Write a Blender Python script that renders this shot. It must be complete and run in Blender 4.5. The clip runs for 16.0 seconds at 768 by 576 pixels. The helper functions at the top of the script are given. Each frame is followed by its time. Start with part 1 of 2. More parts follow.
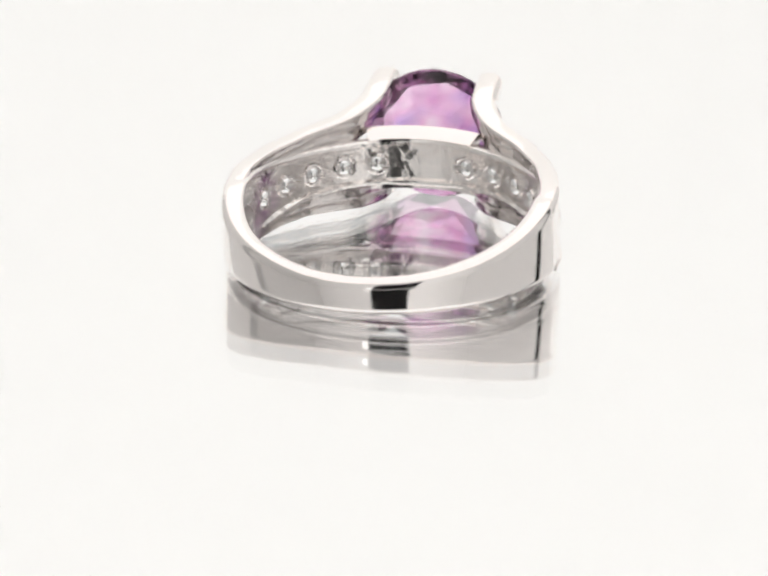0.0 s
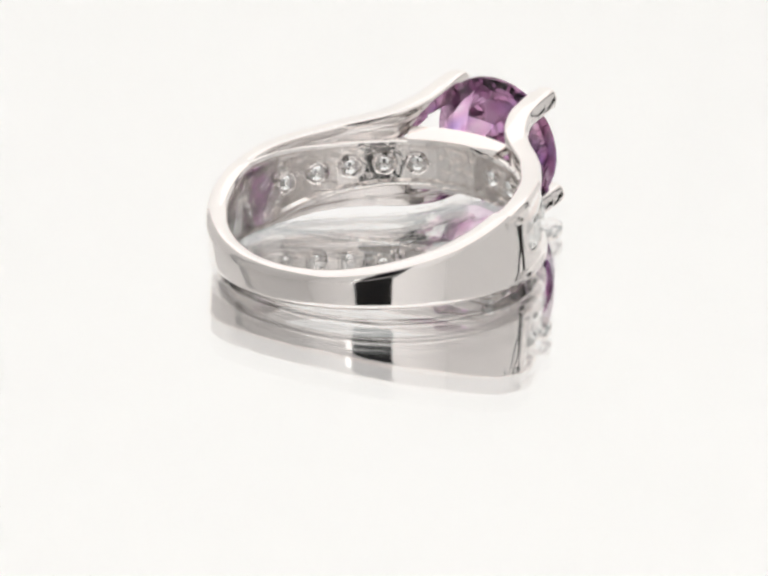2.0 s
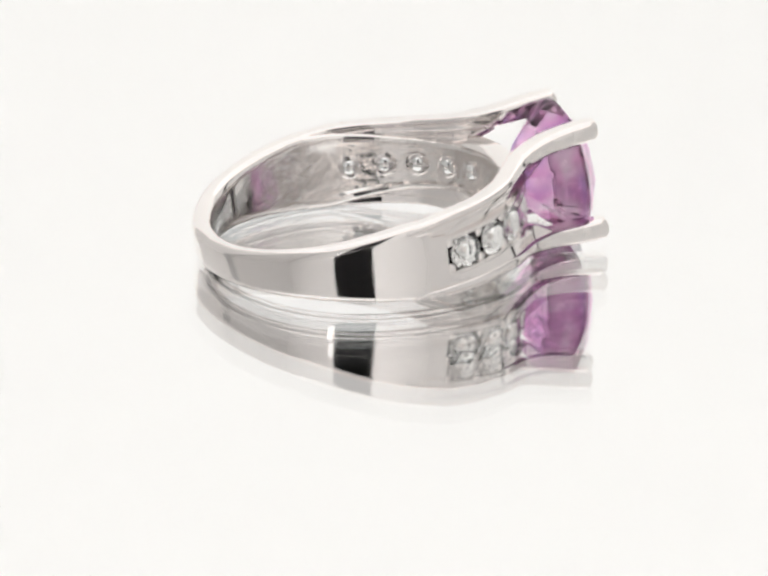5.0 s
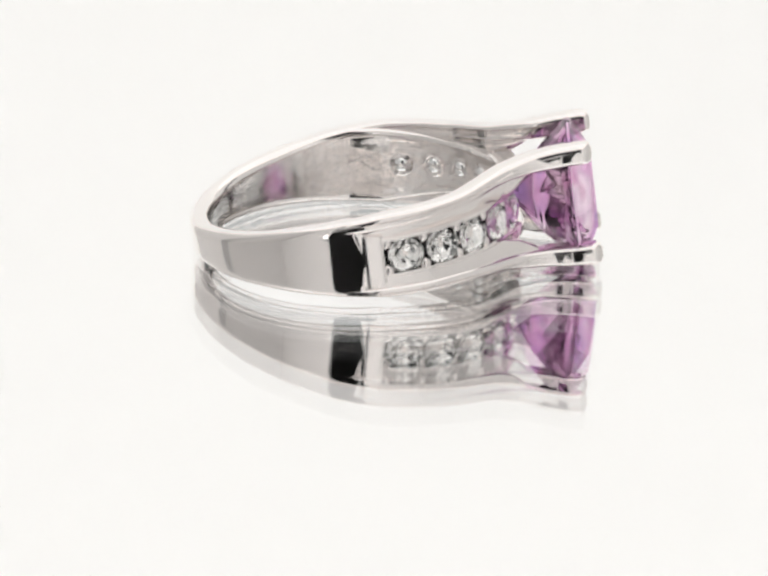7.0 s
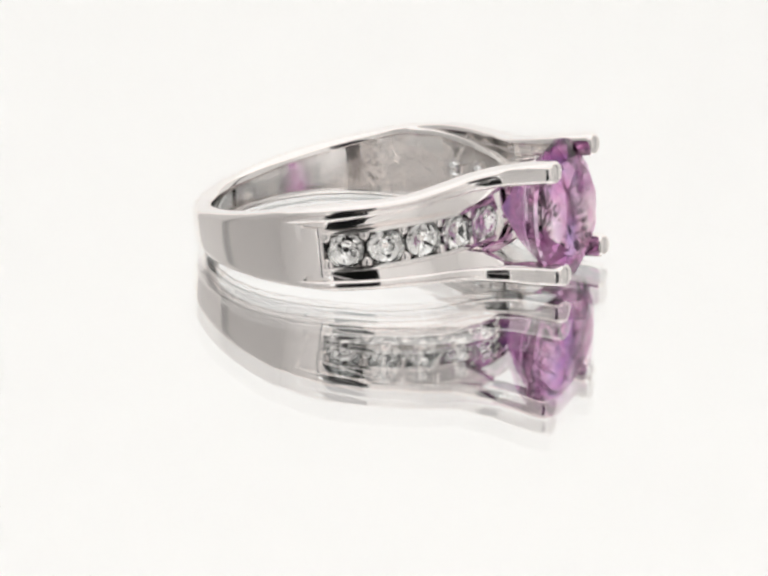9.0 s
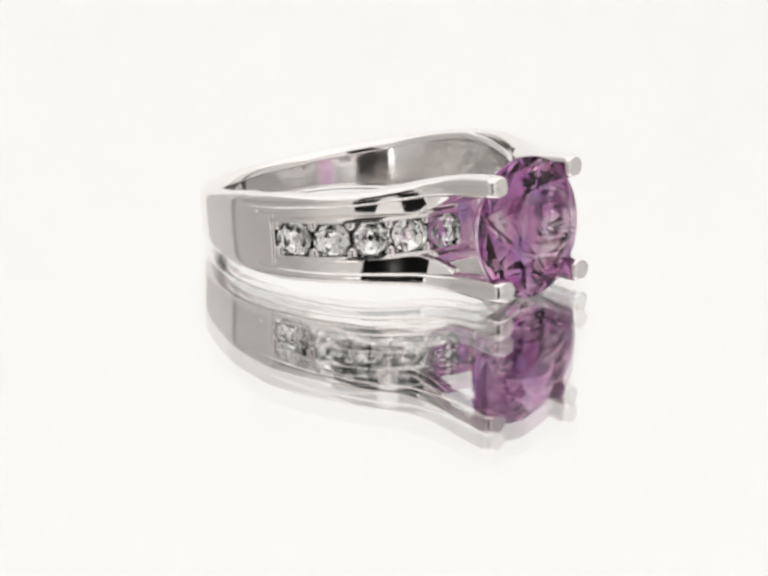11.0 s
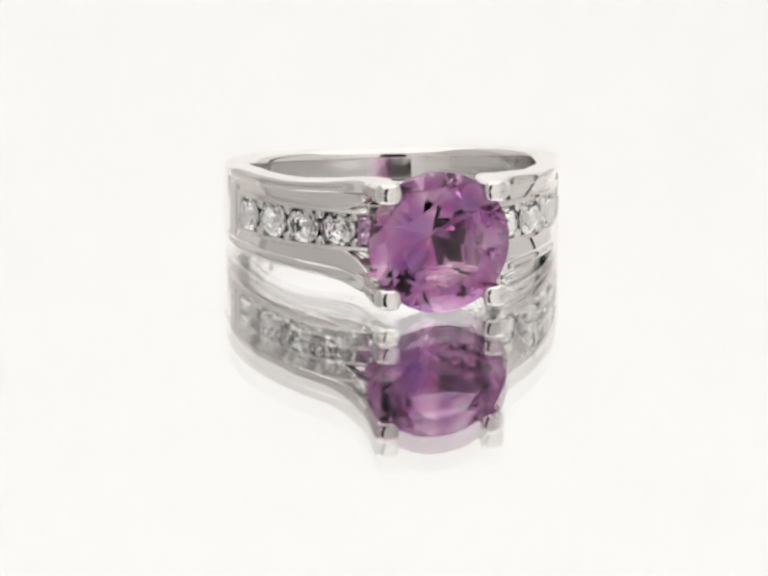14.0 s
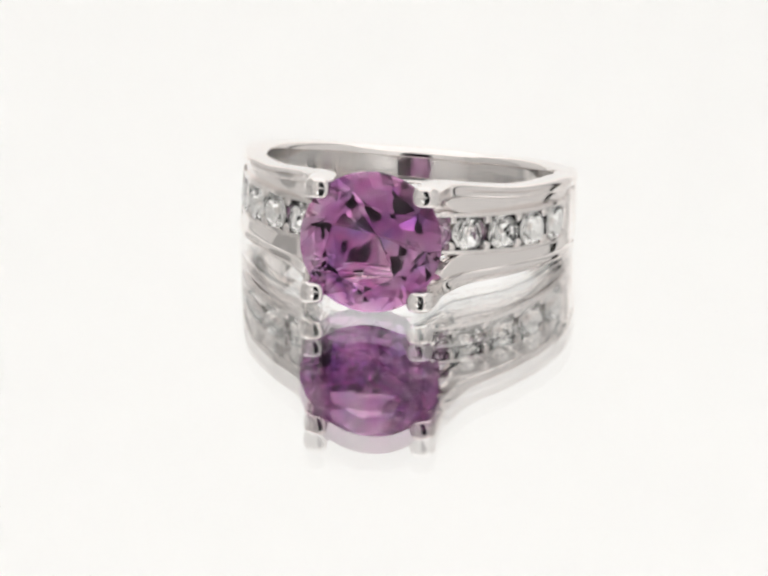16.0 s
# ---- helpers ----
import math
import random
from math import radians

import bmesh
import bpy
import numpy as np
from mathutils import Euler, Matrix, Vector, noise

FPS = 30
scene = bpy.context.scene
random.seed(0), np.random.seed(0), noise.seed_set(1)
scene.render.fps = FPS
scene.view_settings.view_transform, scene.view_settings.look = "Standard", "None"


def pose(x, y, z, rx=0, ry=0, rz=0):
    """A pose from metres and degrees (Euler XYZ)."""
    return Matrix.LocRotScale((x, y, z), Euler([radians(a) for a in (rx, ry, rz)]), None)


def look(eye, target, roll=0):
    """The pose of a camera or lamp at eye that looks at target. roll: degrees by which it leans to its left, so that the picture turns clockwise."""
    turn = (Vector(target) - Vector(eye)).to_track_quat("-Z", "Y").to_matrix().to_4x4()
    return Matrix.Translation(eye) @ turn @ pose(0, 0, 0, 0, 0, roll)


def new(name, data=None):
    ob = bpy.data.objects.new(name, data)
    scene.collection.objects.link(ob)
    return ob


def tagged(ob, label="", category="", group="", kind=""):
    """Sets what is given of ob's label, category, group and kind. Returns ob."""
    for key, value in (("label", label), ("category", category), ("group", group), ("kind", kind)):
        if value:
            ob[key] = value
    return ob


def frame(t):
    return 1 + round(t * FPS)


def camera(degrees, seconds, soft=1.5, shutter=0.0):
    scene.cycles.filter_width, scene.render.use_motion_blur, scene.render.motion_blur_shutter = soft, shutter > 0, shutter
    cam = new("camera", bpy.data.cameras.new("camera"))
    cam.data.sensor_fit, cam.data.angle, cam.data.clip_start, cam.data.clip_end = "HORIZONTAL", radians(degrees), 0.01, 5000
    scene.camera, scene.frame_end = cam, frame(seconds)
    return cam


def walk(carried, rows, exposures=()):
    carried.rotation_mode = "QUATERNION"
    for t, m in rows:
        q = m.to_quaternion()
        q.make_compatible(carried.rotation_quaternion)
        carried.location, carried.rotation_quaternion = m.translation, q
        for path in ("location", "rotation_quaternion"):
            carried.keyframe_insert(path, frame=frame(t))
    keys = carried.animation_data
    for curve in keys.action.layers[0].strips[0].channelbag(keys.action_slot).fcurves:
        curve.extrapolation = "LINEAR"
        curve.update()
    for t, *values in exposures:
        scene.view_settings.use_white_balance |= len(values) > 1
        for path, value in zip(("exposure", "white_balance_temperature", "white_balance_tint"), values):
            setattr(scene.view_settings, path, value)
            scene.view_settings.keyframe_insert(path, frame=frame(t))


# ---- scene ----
MM = 0.001

# camera on a stand: it does not move
cam = camera(5.177, 16.0, soft=2.9)
EYE, AIM, ROLL = (0.0, -0.49765, 0.17493), (-0.00102, -0.00079, -0.00222), 0.595
walk(cam, [(0.0, look(EYE, AIM, ROLL)), (16.0, look(EYE, AIM, ROLL))], exposures=[(0.0, 0.125), (16.0, 0.125)])

# ---- light: a tent of white cloth that glows itself in place of lamps outside, in a dark room ----
world = bpy.data.worlds.new("dark_room")
scene.world = world
world.use_nodes = True
world.node_tree.nodes["Background"].inputs[0].default_value = (0.012, 0.011, 0.010, 1)
world.node_tree.nodes["Background"].inputs[1].default_value = 1.0
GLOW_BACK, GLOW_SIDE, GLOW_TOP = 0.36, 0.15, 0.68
WARM = (1.0, 0.995, 0.982)


# ---- materials ----
def material(name):
    m = bpy.data.materials.new(name)
    m.use_nodes = True
    nt = m.node_tree
    return m, nt, nt.nodes["Principled BSDF"], nt.nodes["Material Output"]


def noise_node(nt, scale, detail=3.0, rough=0.5):
    co = nt.nodes.new("ShaderNodeTexCoord")
    n = nt.nodes.new("ShaderNodeTexNoise")
    n.inputs["Scale"].default_value, n.inputs["Detail"].default_value, n.inputs["Roughness"].default_value = scale, detail, rough
    nt.links.new(co.outputs["Object"], n.inputs["Vector"])
    return n


def ramp(nt, src, lo, hi, a, b):
    r = nt.nodes.new("ShaderNodeMapRange")
    r.inputs["From Min"].default_value, r.inputs["From Max"].default_value = lo, hi
    r.inputs["To Min"].default_value, r.inputs["To Max"].default_value = a, b
    nt.links.new(src, r.inputs["Value"])
    return r.outputs["Result"]


def metal(name, color, rough, relief, grain=420):
    m, nt, p, out = material(name)
    p.inputs["Base Color"].default_value = (*color, 1)
    p.inputs["Metallic"].default_value = 1.0
    nt.links.new(ramp(nt, noise_node(nt, 900, 4).outputs["Fac"], 0.3, 0.7, rough * 0.7, rough * 1.4), p.inputs["Roughness"])
    b = nt.nodes.new("ShaderNodeBump")
    b.inputs["Strength"].default_value, b.inputs["Distance"].default_value = 1.0, relief
    nt.links.new(noise_node(nt, grain, 2).outputs["Fac"], b.inputs["Height"])
    nt.links.new(b.outputs["Normal"], p.inputs["Normal"])
    return m


def gem(name, color, ior, rough=0.0):
    m, nt, p, out = material(name)
    nt.nodes.remove(p)
    g = nt.nodes.new("ShaderNodeBsdfGlass")
    g.inputs["Color"].default_value, g.inputs["IOR"].default_value, g.inputs["Roughness"].default_value = (*color, 1), ior, rough
    nt.links.new(g.outputs[0], out.inputs["Surface"])
    return m


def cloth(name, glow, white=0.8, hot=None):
    """White cloth; glow: emission that stands in for lamps behind it; hot: (near, far, gain near, gain far), their
    falloff painted along x.
    """
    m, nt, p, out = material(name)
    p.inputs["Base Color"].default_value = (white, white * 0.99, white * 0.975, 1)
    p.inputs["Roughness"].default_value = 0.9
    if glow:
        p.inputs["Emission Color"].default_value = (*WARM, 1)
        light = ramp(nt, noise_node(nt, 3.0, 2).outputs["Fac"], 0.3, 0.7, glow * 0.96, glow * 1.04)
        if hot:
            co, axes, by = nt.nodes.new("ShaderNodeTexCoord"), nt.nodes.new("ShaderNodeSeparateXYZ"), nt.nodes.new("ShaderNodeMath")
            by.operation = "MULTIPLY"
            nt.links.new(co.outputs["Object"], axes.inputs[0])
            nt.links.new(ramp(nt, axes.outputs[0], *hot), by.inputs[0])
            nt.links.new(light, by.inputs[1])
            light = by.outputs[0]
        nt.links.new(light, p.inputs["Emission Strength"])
    return m


WHITE_GOLD = metal("polished_white_gold", (0.93, 0.885, 0.866), 0.07, 5e-6)
CAST_GOLD = metal("unpolished_white_gold", (0.94, 0.90, 0.875), 0.18, 1.2e-4, 1000)
WORN_GOLD = metal("worn_white_gold", (0.94, 0.90, 0.878), 0.09, 3e-5, 450)
AMETHYST = gem("amethyst", (0.845, 0.655, 0.84), 1.55)
# colour zones of natural amethyst: pale, mauve, deep purple, bluish violet
nt = AMETHYST.node_tree
zones = nt.nodes.new("ShaderNodeValToRGB")
stops = [(0.30, (0.56, 0.42, 0.71)), (0.42, (0.77, 0.53, 0.72)), (0.50, (0.85, 0.72, 0.83)), (0.58, (0.94, 0.88, 0.92)), (0.68, (0.82, 0.55, 0.72)), (0.78, (0.62, 0.47, 0.78))]
for k, (at, tint) in enumerate(stops):
    e = zones.color_ramp.elements[k] if k < 2 else zones.color_ramp.elements.new(at)
    e.position, e.color = at, (*tint, 1)
nt.links.new(noise_node(nt, 330, 1.5).outputs["Fac"], zones.inputs[0])
nt.links.new(zones.outputs[0], nt.nodes["Glass BSDF"].inputs["Color"])
DIAMOND = gem("diamond", (0.998, 0.996, 0.993), 1.35)
FACET = metal("diamond_inner_facet", (0.985, 0.98, 0.975), 0.05, 0.0)
nt = FACET.node_tree
cells, co = nt.nodes.new("ShaderNodeTexVoronoi"), nt.nodes.new("ShaderNodeTexCoord")
cells.inputs["Scale"].default_value = 2000
nt.links.new(co.outputs["Object"], cells.inputs["Vector"])
nt.links.new(cells.outputs["Distance"], nt.nodes["Bump"].inputs["Height"])
nt.nodes["Bump"].inputs["Distance"].default_value = 0.4e-4
# one cloth, its emission set panel by panel; front panels fade away from the slit
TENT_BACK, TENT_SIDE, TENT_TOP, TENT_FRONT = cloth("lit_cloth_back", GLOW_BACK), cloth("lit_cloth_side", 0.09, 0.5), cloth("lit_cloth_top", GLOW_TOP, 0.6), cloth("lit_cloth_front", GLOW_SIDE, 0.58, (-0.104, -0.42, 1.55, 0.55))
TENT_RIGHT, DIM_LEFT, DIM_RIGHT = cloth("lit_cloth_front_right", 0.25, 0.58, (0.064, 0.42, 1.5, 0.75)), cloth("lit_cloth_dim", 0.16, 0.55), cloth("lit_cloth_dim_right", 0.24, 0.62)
# added out of view: darker wall strip, reflected as a dark band on the ring
DARK_STRIP = cloth("dark_strip_cloth", 0.04, 0.40)
CURTAIN = cloth("black_velvet", 0, 0.015)


def mirror_layer(name, clear, tint):
    m, nt, p, out = material(name)
    nt.nodes.remove(p)
    t, g, both = nt.nodes.new("ShaderNodeBsdfTransparent"), nt.nodes.new("ShaderNodeBsdfGlossy"), nt.nodes.new("ShaderNodeAddShader")
    g.inputs["Roughness"].default_value = 0.0
    g.inputs["Color"].default_value = (*tint, 1)
    t.inputs["Color"].default_value = (clear, clear, clear, 1)
    nt.links.new(t.outputs[0], both.inputs[0])
    nt.links.new(g.outputs[0], both.inputs[1])
    nt.links.new((both if clear else g).outputs[0], out.inputs["Surface"])
    return m


GLASS_TOP = mirror_layer("half_mirror_glass", 0.98, (0.512, 0.498, 0.495))
SILVERING = mirror_layer("mirror_silvering", 0.0, (0.422, 0.433, 0.434))


# ---- mesh helpers ----
def mesh_object(name, verts, faces, mat, parent=None, label="", smooth=True):
    me = bpy.data.meshes.new(name)
    me.from_pydata([tuple(v) for v in verts], [], faces)
    bm = bmesh.new()
    bm.from_mesh(me)
    bmesh.ops.recalc_face_normals(bm, faces=bm.faces)
    bm.to_mesh(me)
    bm.free()
    me.materials.append(mat)
    me.polygons.foreach_set("use_smooth", [smooth and len(f.vertices) < 5 for f in me.polygons])
    if smooth:
        me.set_sharp_from_angle(angle=radians(40))
    ob = new(name, me)
    ob.parent = parent
    return tagged(ob, label)


def box(name, x0, x1, y0, y1, z0, z1, mat, parent=None, label=""):
    v = [(x, y, z) for z in (z0, z1) for y in (y0, y1) for x in (x0, x1)]
    f = [(0, 2, 3, 1), (4, 5, 7, 6), (0, 1, 5, 4), (2, 6, 7, 3), (0, 4, 6, 2), (1, 3, 7, 5)]
    return mesh_object(name, v, f, mat, parent, label, smooth=False)


# ---- the place: mirror plate, light tent, dark room ----
PLATE_X, PLATE_Y0, PLATE_Y1 = 0.42, -0.36, 0.62
floor = box("floor", -PLATE_X, PLATE_X, PLATE_Y0, PLATE_Y1, -0.004, -0.000572, SILVERING)
tagged(floor, "silvered mirror plate under clear glass", "mirror plate", kind="structure")
glass = mesh_object("glass_sheet", [(-PLATE_X, PLATE_Y0, 0), (PLATE_X, PLATE_Y0, 0), (PLATE_X, PLATE_Y1, 0), (-PLATE_X, PLATE_Y1, 0)], [(0, 1, 2, 3)], GLASS_TOP, floor, "clear reflecting glass face")
for ob in (box("wall_back", -0.43, 0.43, 0.62, 0.63, -0.01, 0.61, TENT_BACK), box("wall_left_front", -0.43, -0.42, -0.36, 0.06, -0.01, 0.61, TENT_SIDE), box("wall_left_dark_strip", -0.43, -0.42, 0.06, 0.12, -0.01, 0.61, DARK_STRIP), box("wall_left_back", -0.43, -0.42, 0.12, 0.62, -0.01, 0.61, DIM_LEFT), box("wall_right_front", 0.42, 0.43, -0.36, 0.21, -0.01, 0.61, TENT_RIGHT), box("wall_right_back", 0.42, 0.43, 0.268, 0.62, -0.01, 0.61, DIM_RIGHT)):
    tagged(ob, "light-tent wall of cloth, its own glow standing for lamps behind", "tent wall", kind="structure")
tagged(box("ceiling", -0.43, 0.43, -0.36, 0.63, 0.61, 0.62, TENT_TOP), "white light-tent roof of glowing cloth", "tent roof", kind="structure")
SLIT_L, SLIT_R, SLIT_LOW, SLIT_TOP = -0.104, 0.064, 0.012, 0.34
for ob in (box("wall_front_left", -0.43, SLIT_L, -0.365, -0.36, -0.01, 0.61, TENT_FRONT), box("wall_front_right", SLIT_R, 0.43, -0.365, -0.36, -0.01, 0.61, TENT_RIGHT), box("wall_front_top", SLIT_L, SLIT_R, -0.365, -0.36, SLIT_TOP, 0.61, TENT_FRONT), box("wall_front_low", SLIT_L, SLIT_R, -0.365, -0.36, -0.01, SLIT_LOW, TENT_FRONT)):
    tagged(ob, "white cloth front of the light tent, itself glowing, beside its slit", "tent wall", kind="structure")
tagged(box("backdrop", -0.8, 0.8, -0.92, -0.90, -0.3, 1.0, CURTAIN), "black velvet curtain in the dark room", "curtain", kind="structure")

lamp = box("strip_lamp", -0.132, -0.106, -0.3598, -0.3565, 0.040, 0.090, CURTAIN)
tagged(lamp, "slim white strip lamp fixed beside the tent slit", "lamp")
box("diffuser", -0.130, -0.108, -0.3564, -0.352, 0.045, 0.085, cloth("lamp_diffuser", 1.6), lamp, "glowing white diffuser")
for z in (0.0415, 0.0885):
    box("end_cap", -0.131, -0.107, -0.3564, -0.3515, z - 0.0012, z + 0.0012, CURTAIN, lamp, "black end cap")

# ---- the ring: finger axis z, head along x, in millimetres ----
TILT, LEAN, LIFT, SHIFT = 7.209, -1.363, 2.515, -2.811
LAY = Matrix.Scale(MM, 4) @ Matrix.Translation((SHIFT, 0, LIFT)) @ Matrix.Rotation(-radians(TILT), 4, "Y") @ Matrix.Rotation(radians(LEAN), 4, "X")
R_OUT, R_IN = 10.48, 8.95
ring = new("ring")
tagged(ring, "white gold ring with round amethyst and diamonds, lying on mirror", "ring")


def laid(points):
    return [LAY @ Vector(p) for p in points]


def ring_part(name, verts, faces, mat, label="", smooth=True, parent=None):
    return mesh_object(name, laid(verts), faces, mat, parent or ring, label, smooth)


def polar(deg, r, z=0.0):
    return Vector((r * math.cos(radians(deg)), r * math.sin(radians(deg)), z))


def rounded(hu, hv, r, n=4):
    """A closed outline of a rounded rectangle."""
    r = min(r, hu * 0.98, hv * 0.98)
    pts = []
    for su, sv, a0 in ((1, 1, 0), (-1, 1, 90), (-1, -1, 180), (1, -1, 270)):
        for k in range(n + 1):
            a = radians(a0 + 90 * k / n)
            pts.append((su * (hu - r) + r * math.cos(a), sv * (hv - r) + r * math.sin(a)))
    return pts


def loft(sections, closed=False):
    """Skins closed outlines of equal length, with end caps unless closed."""
    n, verts, faces = len(sections[0]), [p for s in sections for p in s], []
    count = len(sections)
    for i in range(count if closed else count - 1):
        a, b = i * n, ((i + 1) % count) * n
        for k in range(n):
            faces.append((a + k, a + (k + 1) % n, b + (k + 1) % n, b + k))
    if not closed:
        faces += [tuple(range(n)), tuple(range((count - 1) * n, count * n))]
    return verts, faces


def lerp_table(x, table):
    """Smooth value between the rows of a table of (x, value)."""
    if x <= table[0][0]:
        return table[0][1]
    for (x0, v0), (x1, v1) in zip(table, table[1:]):
        if x <= x1:
            k = (x - x0) / (x1 - x0)
            return v0 + (v1 - v0) * k
    return table[-1][1]


def spline(points, steps):
    """Catmull-Rom through the points."""
    pts = [Vector(p) for p in points]
    pts = [pts[0] * 2 - pts[1]] + pts + [pts[-1] * 2 - pts[-2]]
    out = []
    for i in range(1, len(pts) - 2):
        a, b, c, d = pts[i - 1], pts[i], pts[i + 1], pts[i + 2]
        for k in range(steps):
            t = k / steps
            out.append(0.5 * (2 * b + (c - a) * t + (2 * a - 5 * b + 4 * c - d) * t * t + (3 * b - 3 * c + d - a) * t * t * t))
    return out + [pts[-2]]


HALF = [(0, 1.6), (30, 1.6), (50, 1.8), (70, 2.25), (80, 2.46), (86, 2.50), (91, 2.60), (94, 2.56), (100, 2.43), (115, 2.10), (130, 1.80), (147, 1.5), (162, 1.3), (180, 1.25)]


def under(a):
    """Height of the lower edge: it lies flat on the glass all along the shank."""
    y, x = R_OUT * abs(math.sin(radians(a))), R_OUT * math.cos(radians(a))
    return (LIFT + x * math.sin(radians(TILT)) - y * math.sin(radians(abs(LEAN)))) / math.cos(radians(TILT))


def build_shank():
    secs = []
    for i in range(480):
        a = -180 + 360 * i / 480
        d = abs(a)
        w = lerp_table(d, HALF)
        panel = lerp_table(d, [(9, 9.4), (14, 9.76), (78.7, 9.76), (79.3, 10.22), (80.0, 10.37), (80.9, 10.40), (88, 10.42), (97, R_OUT), (130, R_OUT), (180, R_OUT - 0.15)])
        top = lerp_table(d, [(9, 9.4), (14, 9.76), (78.7, 9.76), (79.4, 10.0), (84, 10.1), (88, 10.36), (92, R_OUT - 0.02), (96, R_OUT), (130, R_OUT), (180, R_OUT - 0.15)])
        sink = top - panel
        groove = lerp_table(d, [(62, 0.26), (98, 0.0)])
        r_in = lerp_table(d, [(110, R_IN), (180, R_IN + 0.06)])
        mid, hu = (r_in + top) / 2, (top - r_in) / 2
        low = min(w, under(a))
        lift, w = (w - low) / 2, (w + low) / 2
        bend = min(lerp_table(d, [(79, 0.36), (96, 0.36), (125, 0.56), (180, 0.60)]), 0.96 * hu)
        flat = 0.97 * (w - bend)
        lip, floor_z = min(0.74 * w, flat), min(0.66 * w, 0.88 * flat)
        pts = rounded(hu, w, bend)
        pts[10:10] = [(-hu, lip), (-hu + groove, floor_z), (-hu + groove, 0.3 * w), (-hu + groove, -0.3 * w), (-hu + groove, -floor_z), (-hu, -lip)]
        edge, bed = min(1.70, flat), min(1.54, 0.8 * flat)
        pts += [(hu, -edge), (hu - sink, -bed), (hu - sink, 0.0), (hu - sink, bed), (hu, edge)]
        dome_out = lerp_table(d, [(88, 0.0), (92, 0.08), (180, 0.10)])
        secs.append([polar(a, mid + u - (dome_out * (v / w) ** 2 if u > 0 else 0.0), v + lift) for u, v in pts])
    ring_part("shank", *loft(secs, closed=True), WHITE_GOLD, "polished shank with hollowed inner band")
    me = bpy.data.objects["shank"].data
    me.materials.append(CAST_GOLD)
    me.materials.append(WORN_GOLD)
    back = LAY.inverted()
    for f in me.polygons:
        c = back @ f.center
        if math.hypot(c.x, c.y) < R_IN + 0.34:
            f.material_index = 1 if abs(math.atan2(c.y, c.x)) < radians(112) and abs(c.z) < 1.75 else 2


# one rail: plan, inner and outer edge heights, half thickness
RAIL = [(*polar(94, 9.82)[:2], 1.66, 2.50, 0.64), (*polar(85, 9.82)[:2], 1.74, 2.66, 0.64), (*polar(76, 9.82)[:2], 1.80, 2.76, 0.64), (*polar(63, 9.82)[:2], 1.90, 2.76, 0.65), (*polar(52, 9.82)[:2], 1.98, 2.78, 0.66),
        (7.1, 6.9, 2.06, 2.88, 0.66), (8.6, 5.2, 2.24, 3.12, 0.70), (9.6, 4.35, 2.36, 3.35, 0.76), (11.2, 3.6, 2.46, 3.62, 0.82), (12.6, 3.43, 2.52, 3.82, 0.82), (13.7, 3.40, 2.55, 3.90, 0.80), (14.45, 3.38, 2.57, 3.93, 0.76)]
LOWER = [(0, -0.36), (1, -0.28), (2, -0.18), (3, -0.07), (4, 0.0), (13, 0.0)]
FACE = ((-0.35, 0.0), (0.04, 0.0), (0.14, 0.075), (0.24, 0.0), (0.38, 0.0))  # the outer face, with its fine engraved line
STEPS = 6


def rail_sections(sy, sz, first, last, blend, tip=False):
    low, high = spline([(x, y, a) for x, y, a, b, h in RAIL], STEPS), spline([(x, y, b) for x, y, a, b, h in RAIL], STEPS)
    count, secs, out = len(low), [], []
    for i in range(first, min(last, count - 1) + 1):
        if sz < 0:
            high[i].z += lerp_table(i / STEPS, LOWER)
        p = (low[i] + high[i]) / 2
        t = low[min(i + 1, count - 1)] - low[max(i - 1, 0)]
        t.z = 0
        t.normalize()
        nrm = Vector((t.y, -t.x, 0))
        if nrm.dot(Vector((p.x, p.y, 0))) < 0:
            nrm = -nrm
        g = lerp_table(i, blend)
        hu = lerp_table(i / STEPS, list(enumerate(r[4] for r in RAIL))) + g
        secs.append((p, t, nrm, hu, (high[i].z - low[i].z) / 2 + g))
    for p, t, nrm, hu, h in secs:
        cut, swell = lerp_table(p.x, [(8, 1.0), (11, 0.0)]), lerp_table(p.x, [(0, 0.08), (3, 0.19), (10, 0.17), (14, 0.10)])
        pts = rounded(hu, h, lerp_table(p.x, [(-0.7, 0.36), (2.5, 0.22), (9, 0.20), (14, 0.42)])) + [(hu - cut * dip, k * h) for k, dip in FACE]
        out.append([p + nrm * (u - (swell * (v / h) ** 2 if u > 0 else 0.0)) + Vector((0, 0, v)) for u, v in pts])
    if tip:
        p, t, nrm, hu, h = secs[-1]
        for d, k in ((0.20, 0.98), (0.36, 0.90), (0.47, 0.77), (0.53, 0.58), (0.55, 0.35)):
            out.append([p + t * d - nrm * 0.3 * d + nrm * (u - (0.10 * k * (v / h / k) ** 2 if u > 0 else 0.0)) + Vector((0, 0, v)) for u, v in rounded(hu * k, h * k, 0.46) + [(hu * k, j * h * k) for j in (-0.3, -0.15, 0.0, 0.15, 0.3)]])
    return [[Vector((q.x, sy * q.y, sz * q.z)) for q in s] for s in out]


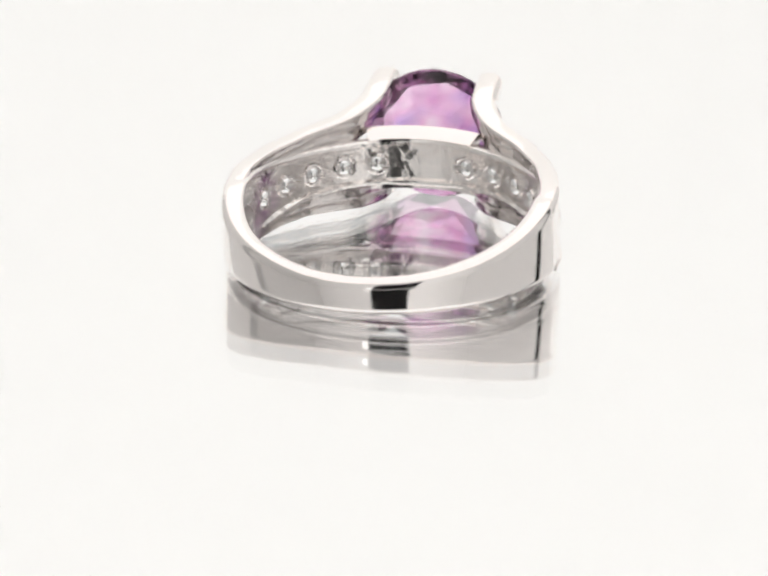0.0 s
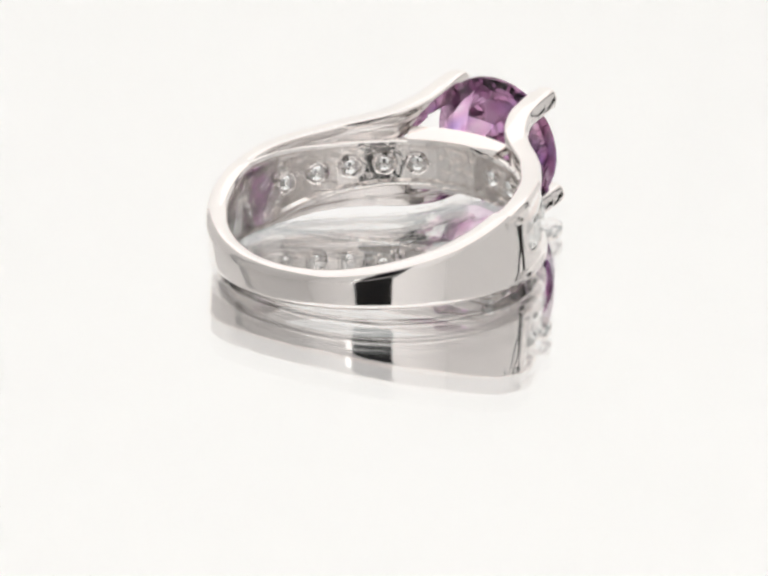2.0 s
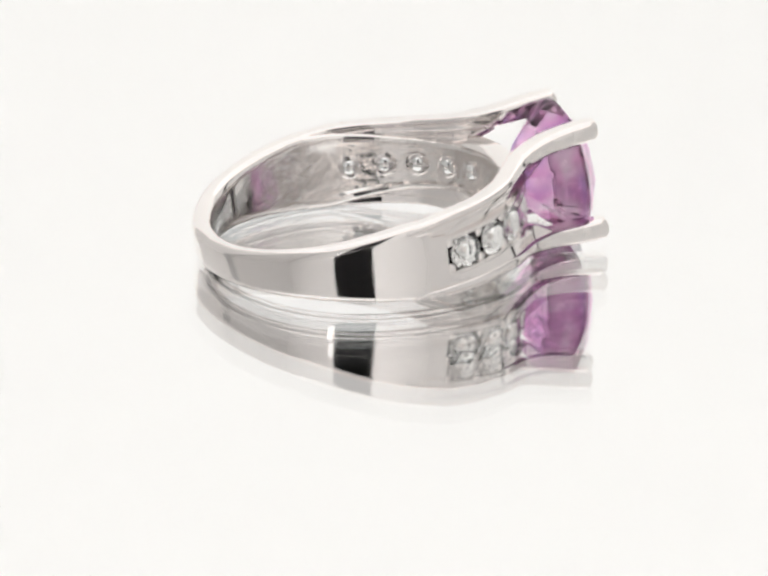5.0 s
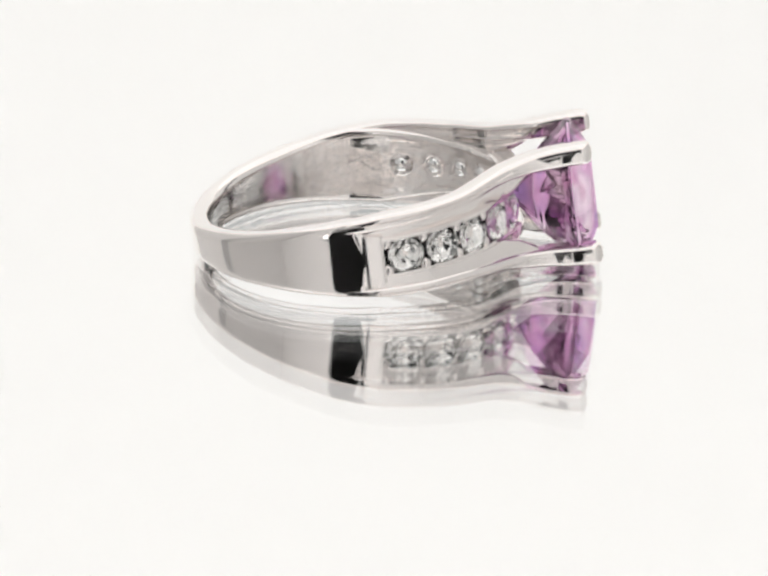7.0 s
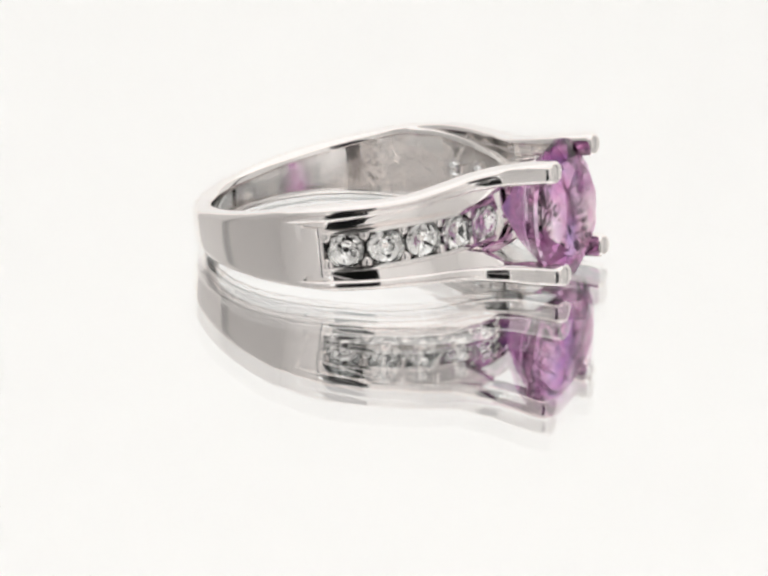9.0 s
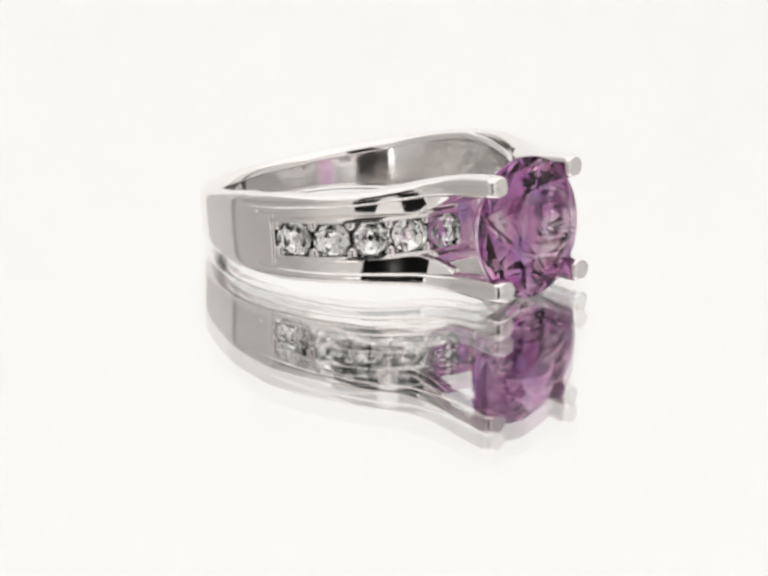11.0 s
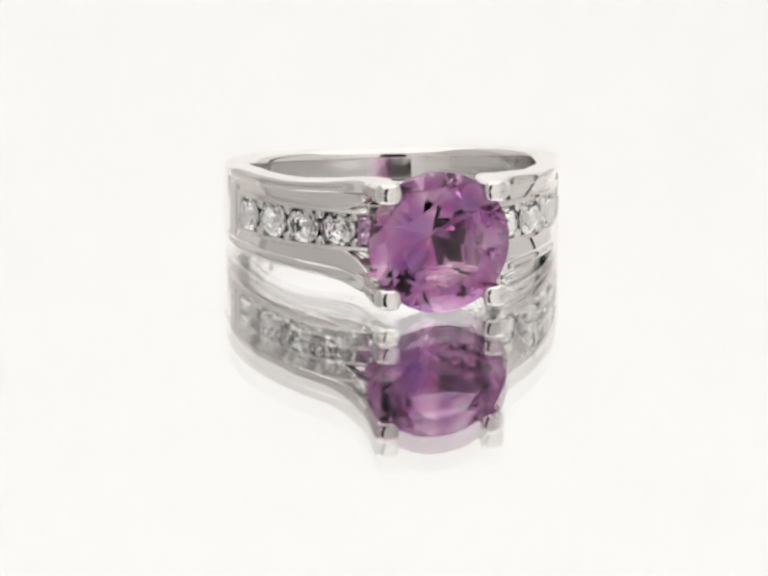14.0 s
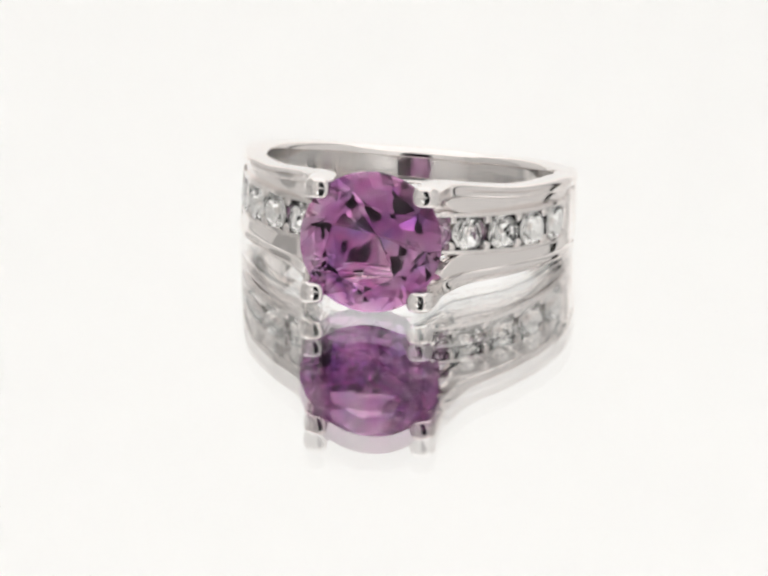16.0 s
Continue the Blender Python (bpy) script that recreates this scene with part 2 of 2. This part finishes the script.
def ledge_sections(sy, sz):
    """The lower step that fills the space between a rail and the diamond channel."""
    edge = spline([(x, y, a) for x, y, a, b, h in RAIL], STEPS)
    out = []
    for i in range(2, 48):
        p, t = edge[i].copy(), edge[i + 1] - edge[i - 1]
        t.z = 0
        t.normalize()
        nrm = Vector((-t.y, t.x, 0)) if Vector((-t.y, t.x, 0)).dot(p) > 0 else Vector((t.y, -t.x, 0))
        z1 = p.z + 0.12
        z0 = min(lerp_table(i / STEPS, [(0, 1.25), (6.4, 1.25), (7.2, 1.6), (7.9, 2.3)]), z1 - 0.12)
        p.z = (z0 + z1) / 2
        hz = (z1 - z0) / 2
        slope = lerp_table(i, [(9, 0.0), (20, 0.15), (60, 0.15)])
        out.append([p + nrm * (u - lerp_table(i, [(2, 0.02), (22, 0.12), (60, 0.12)]) + (slope * v / hz if u > 0 else 0.0)) + Vector((0, 0, v)) for u, v in rounded(0.48, hz, 0.10)])
    return [[Vector((q.x, sy * q.y, sz * q.z)) for q in s] for s in out]


def build_rails():
    for sy in (-1, 1):
        for sz in (1, -1):
            ring_part("rail", *loft(rail_sections(sy, sz, 0, 59, [(0, 0.0), (56, 0.0), (57, -0.004), (59, -0.07)])), WHITE_GOLD)
            ring_part("claw", *loft(rail_sections(sy, sz, 54, 99, [(54, -0.07), (56, -0.008), (57, 0.0), (99, 0.0)], True)), WHITE_GOLD, "rounded claw holding the amethyst")
            ring_part("ledge", *loft(ledge_sections(sy, sz)), WHITE_GOLD, "stepped ledge between rail and channel")
            secs = []
            for i in range(31):
                a = sy * (80 - (80 - 13) * i / 30)
                secs.append([polar(a, 9.94 + u, sz * 1.17 + v) for u, v in rounded(0.40, 0.15, 0.08, 2)])
            ring_part("channel_wall", *loft(secs), WHITE_GOLD)


def build_gallery():
    for sz in (1, -1):
        secs = []
        for i in range(25):
            a = -21 + 42 * i / 24
            secs.append([polar(a, r, sz * z) for r, z in ((9.02, 1.30), (9.02, 1.70), (9.12, 1.78), (10.15, 2.10), (10.26, 2.04), (10.28, 1.66), (10.15, 1.48), (9.3, 1.30))])
        ring_part("gallery_bar", *loft(secs), WHITE_GOLD, "sloped bar under the amethyst")


def tube_ring(center, axis, big, small, n=20, k=8):
    """A torus about axis."""
    q = Vector((0, 0, 1)).rotation_difference(axis)
    verts, faces = [], []
    for i in range(n):
        a = 2 * math.pi * i / n
        for j in range(k):
            b = 2 * math.pi * j / k
            verts.append(center + q @ Vector(((big + small * math.cos(b)) * math.cos(a), (big + small * math.cos(b)) * math.sin(a), small * math.sin(b))))
            faces.append((i * k + j, ((i + 1) % n) * k + j, ((i + 1) % n) * k + (j + 1) % k, i * k + (j + 1) % k))
    return verts, faces


def dome(center, axis, r, h, n=16, k=5):
    """A closed half ellipsoid that stands on center along axis."""
    q = Vector((0, 0, 1)).rotation_difference(axis.normalized())
    verts, faces = [], []
    for j in range(k):
        a = math.pi / 2 * j / k
        verts += [center + q @ Vector((r * math.cos(a) * math.cos(2 * math.pi * i / n), r * math.cos(a) * math.sin(2 * math.pi * i / n), h * math.sin(a))) for i in range(n)]
        if j:
            faces += [((j - 1) * n + i, (j - 1) * n + (i + 1) % n, j * n + (i + 1) % n, j * n + i) for i in range(n)]
    verts.append(center + q @ Vector((0, 0, h)))
    faces += [((k - 1) * n + i, (k - 1) * n + (i + 1) % n, k * n) for i in range(n)]
    faces.append(tuple(range(n)))
    return verts, faces


def brilliant(r, table, crown, pavilion, n=8, girdle=0.03, waist=0.55, drop=0.57):
    """Round brilliant cut about z with its girdle at z = 0."""
    v, f = [], []

    def ringpts(radius, z, count, off=0.0):
        base = len(v)
        v.extend((radius * math.cos(2 * math.pi * (k + off) / count), radius * math.sin(2 * math.pi * (k + off) / count), z) for k in range(count))
        return base
    g = girdle * r
    tb = ringpts(r * table, crown, n)
    md = ringpts(r * (table + 0.58 * (1 - table)) * 1.04, crown * 0.46, n, 0.5)
    gu, gl = ringpts(r, g, 4 * n), ringpts(r, -g, 4 * n)
    pm = ringpts(r * waist, -g - (pavilion - g) * drop, n, 0.5)
    cu = len(v)
    v.append((0, 0, -pavilion))
    f.append(tuple(tb + k for k in range(n)))
    for k in range(n):
        k1 = (k + 1) % n
        f += [(tb + k, md + k, tb + k1), (tb + k, md + (k - 1) % n, gu + 4 * k, md + k)]
        f += [(cu, pm + (k - 1) % n, pm + k), (pm + (k - 1) % n, gl + 4 * k, pm + k)]
        for j in (0, 2):
            m0, m1, m2 = 4 * k + j, 4 * k + j + 1, (4 * k + j + 2) % (4 * n)
            f += [(md + k, gu + m0, gu + m1, gu + m2), (pm + k, gl + m0, gl + m1, gl + m2), (gu + m0, gl + m0, gl + m1, gu + m1), (gu + m1, gl + m1, gl + m2, gu + m2)]
    return [Vector(p) for p in v], f


def build_stones():
    v, f = brilliant(4.38, 0.60, 1.25, 4.1, waist=0.60, drop=0.50)
    turn = Matrix.Translation((13.6, 0, 0)) @ Matrix.Rotation(radians(90), 4, "Y") @ Matrix.Rotation(radians(9), 4, "Z")
    ring_part("amethyst", [turn @ p for p in v], f, AMETHYST, "round faceted purple amethyst", False)
    rng = random.Random(4)
    v, f = brilliant(1.14, 0.55, 0.26, 0.52, waist=0.52, drop=0.45)
    for sy in (-1, 1):
        for a in (72, 58, 44.5, 31, 18):
            spin = Matrix.Rotation(radians(sy * a), 4, "Z") @ Matrix.Translation((10.19, 0, 0)) @ Matrix.Rotation(radians(90), 4, "Y") @ Matrix.Rotation(rng.uniform(0, 1.5), 4, "Z")
            stone = ring_part("diamond", [spin @ p for p in v], f, DIAMOND, "small round brilliant diamond", False)
            stone.data.materials.append(FACET)
            for face, pts in zip(stone.data.polygons, f):
                if sum(v[k].z for k in pts) / len(pts) < -0.04:
                    face.material_index = 1
            ring_part("collet", *tube_ring(polar(sy * a, R_IN + 0.25), polar(sy * a, 1), 0.66, 0.15), WHITE_GOLD, "open seat behind a diamond")
            ring_part("seat_dome", *dome(polar(sy * a, R_IN + 0.28), -polar(sy * a, 1), 0.58, 0.42), FACET, "shiny underside of a diamond")
        for a in (78.6, 65, 51.3, 37.8, 24.5):
            for z in (-0.86, 0.86):
                ring_part("bead", *dome(polar(sy * a, 9.95, z), polar(sy * a, 1), 0.43, 0.38, 12, 4), WHITE_GOLD, "tiny metal bead between diamonds")


build_shank()
build_rails()
build_gallery()
build_stones()


# ---- the turn of the plate ----
def motions():
    rows = []
    for k in range(33):
        t = k * 0.5
        rows.append((t, pose(0, 0, 0, 0, 0, 78.01 - 11.113 * t)))
    walk(ring, rows)


motions()
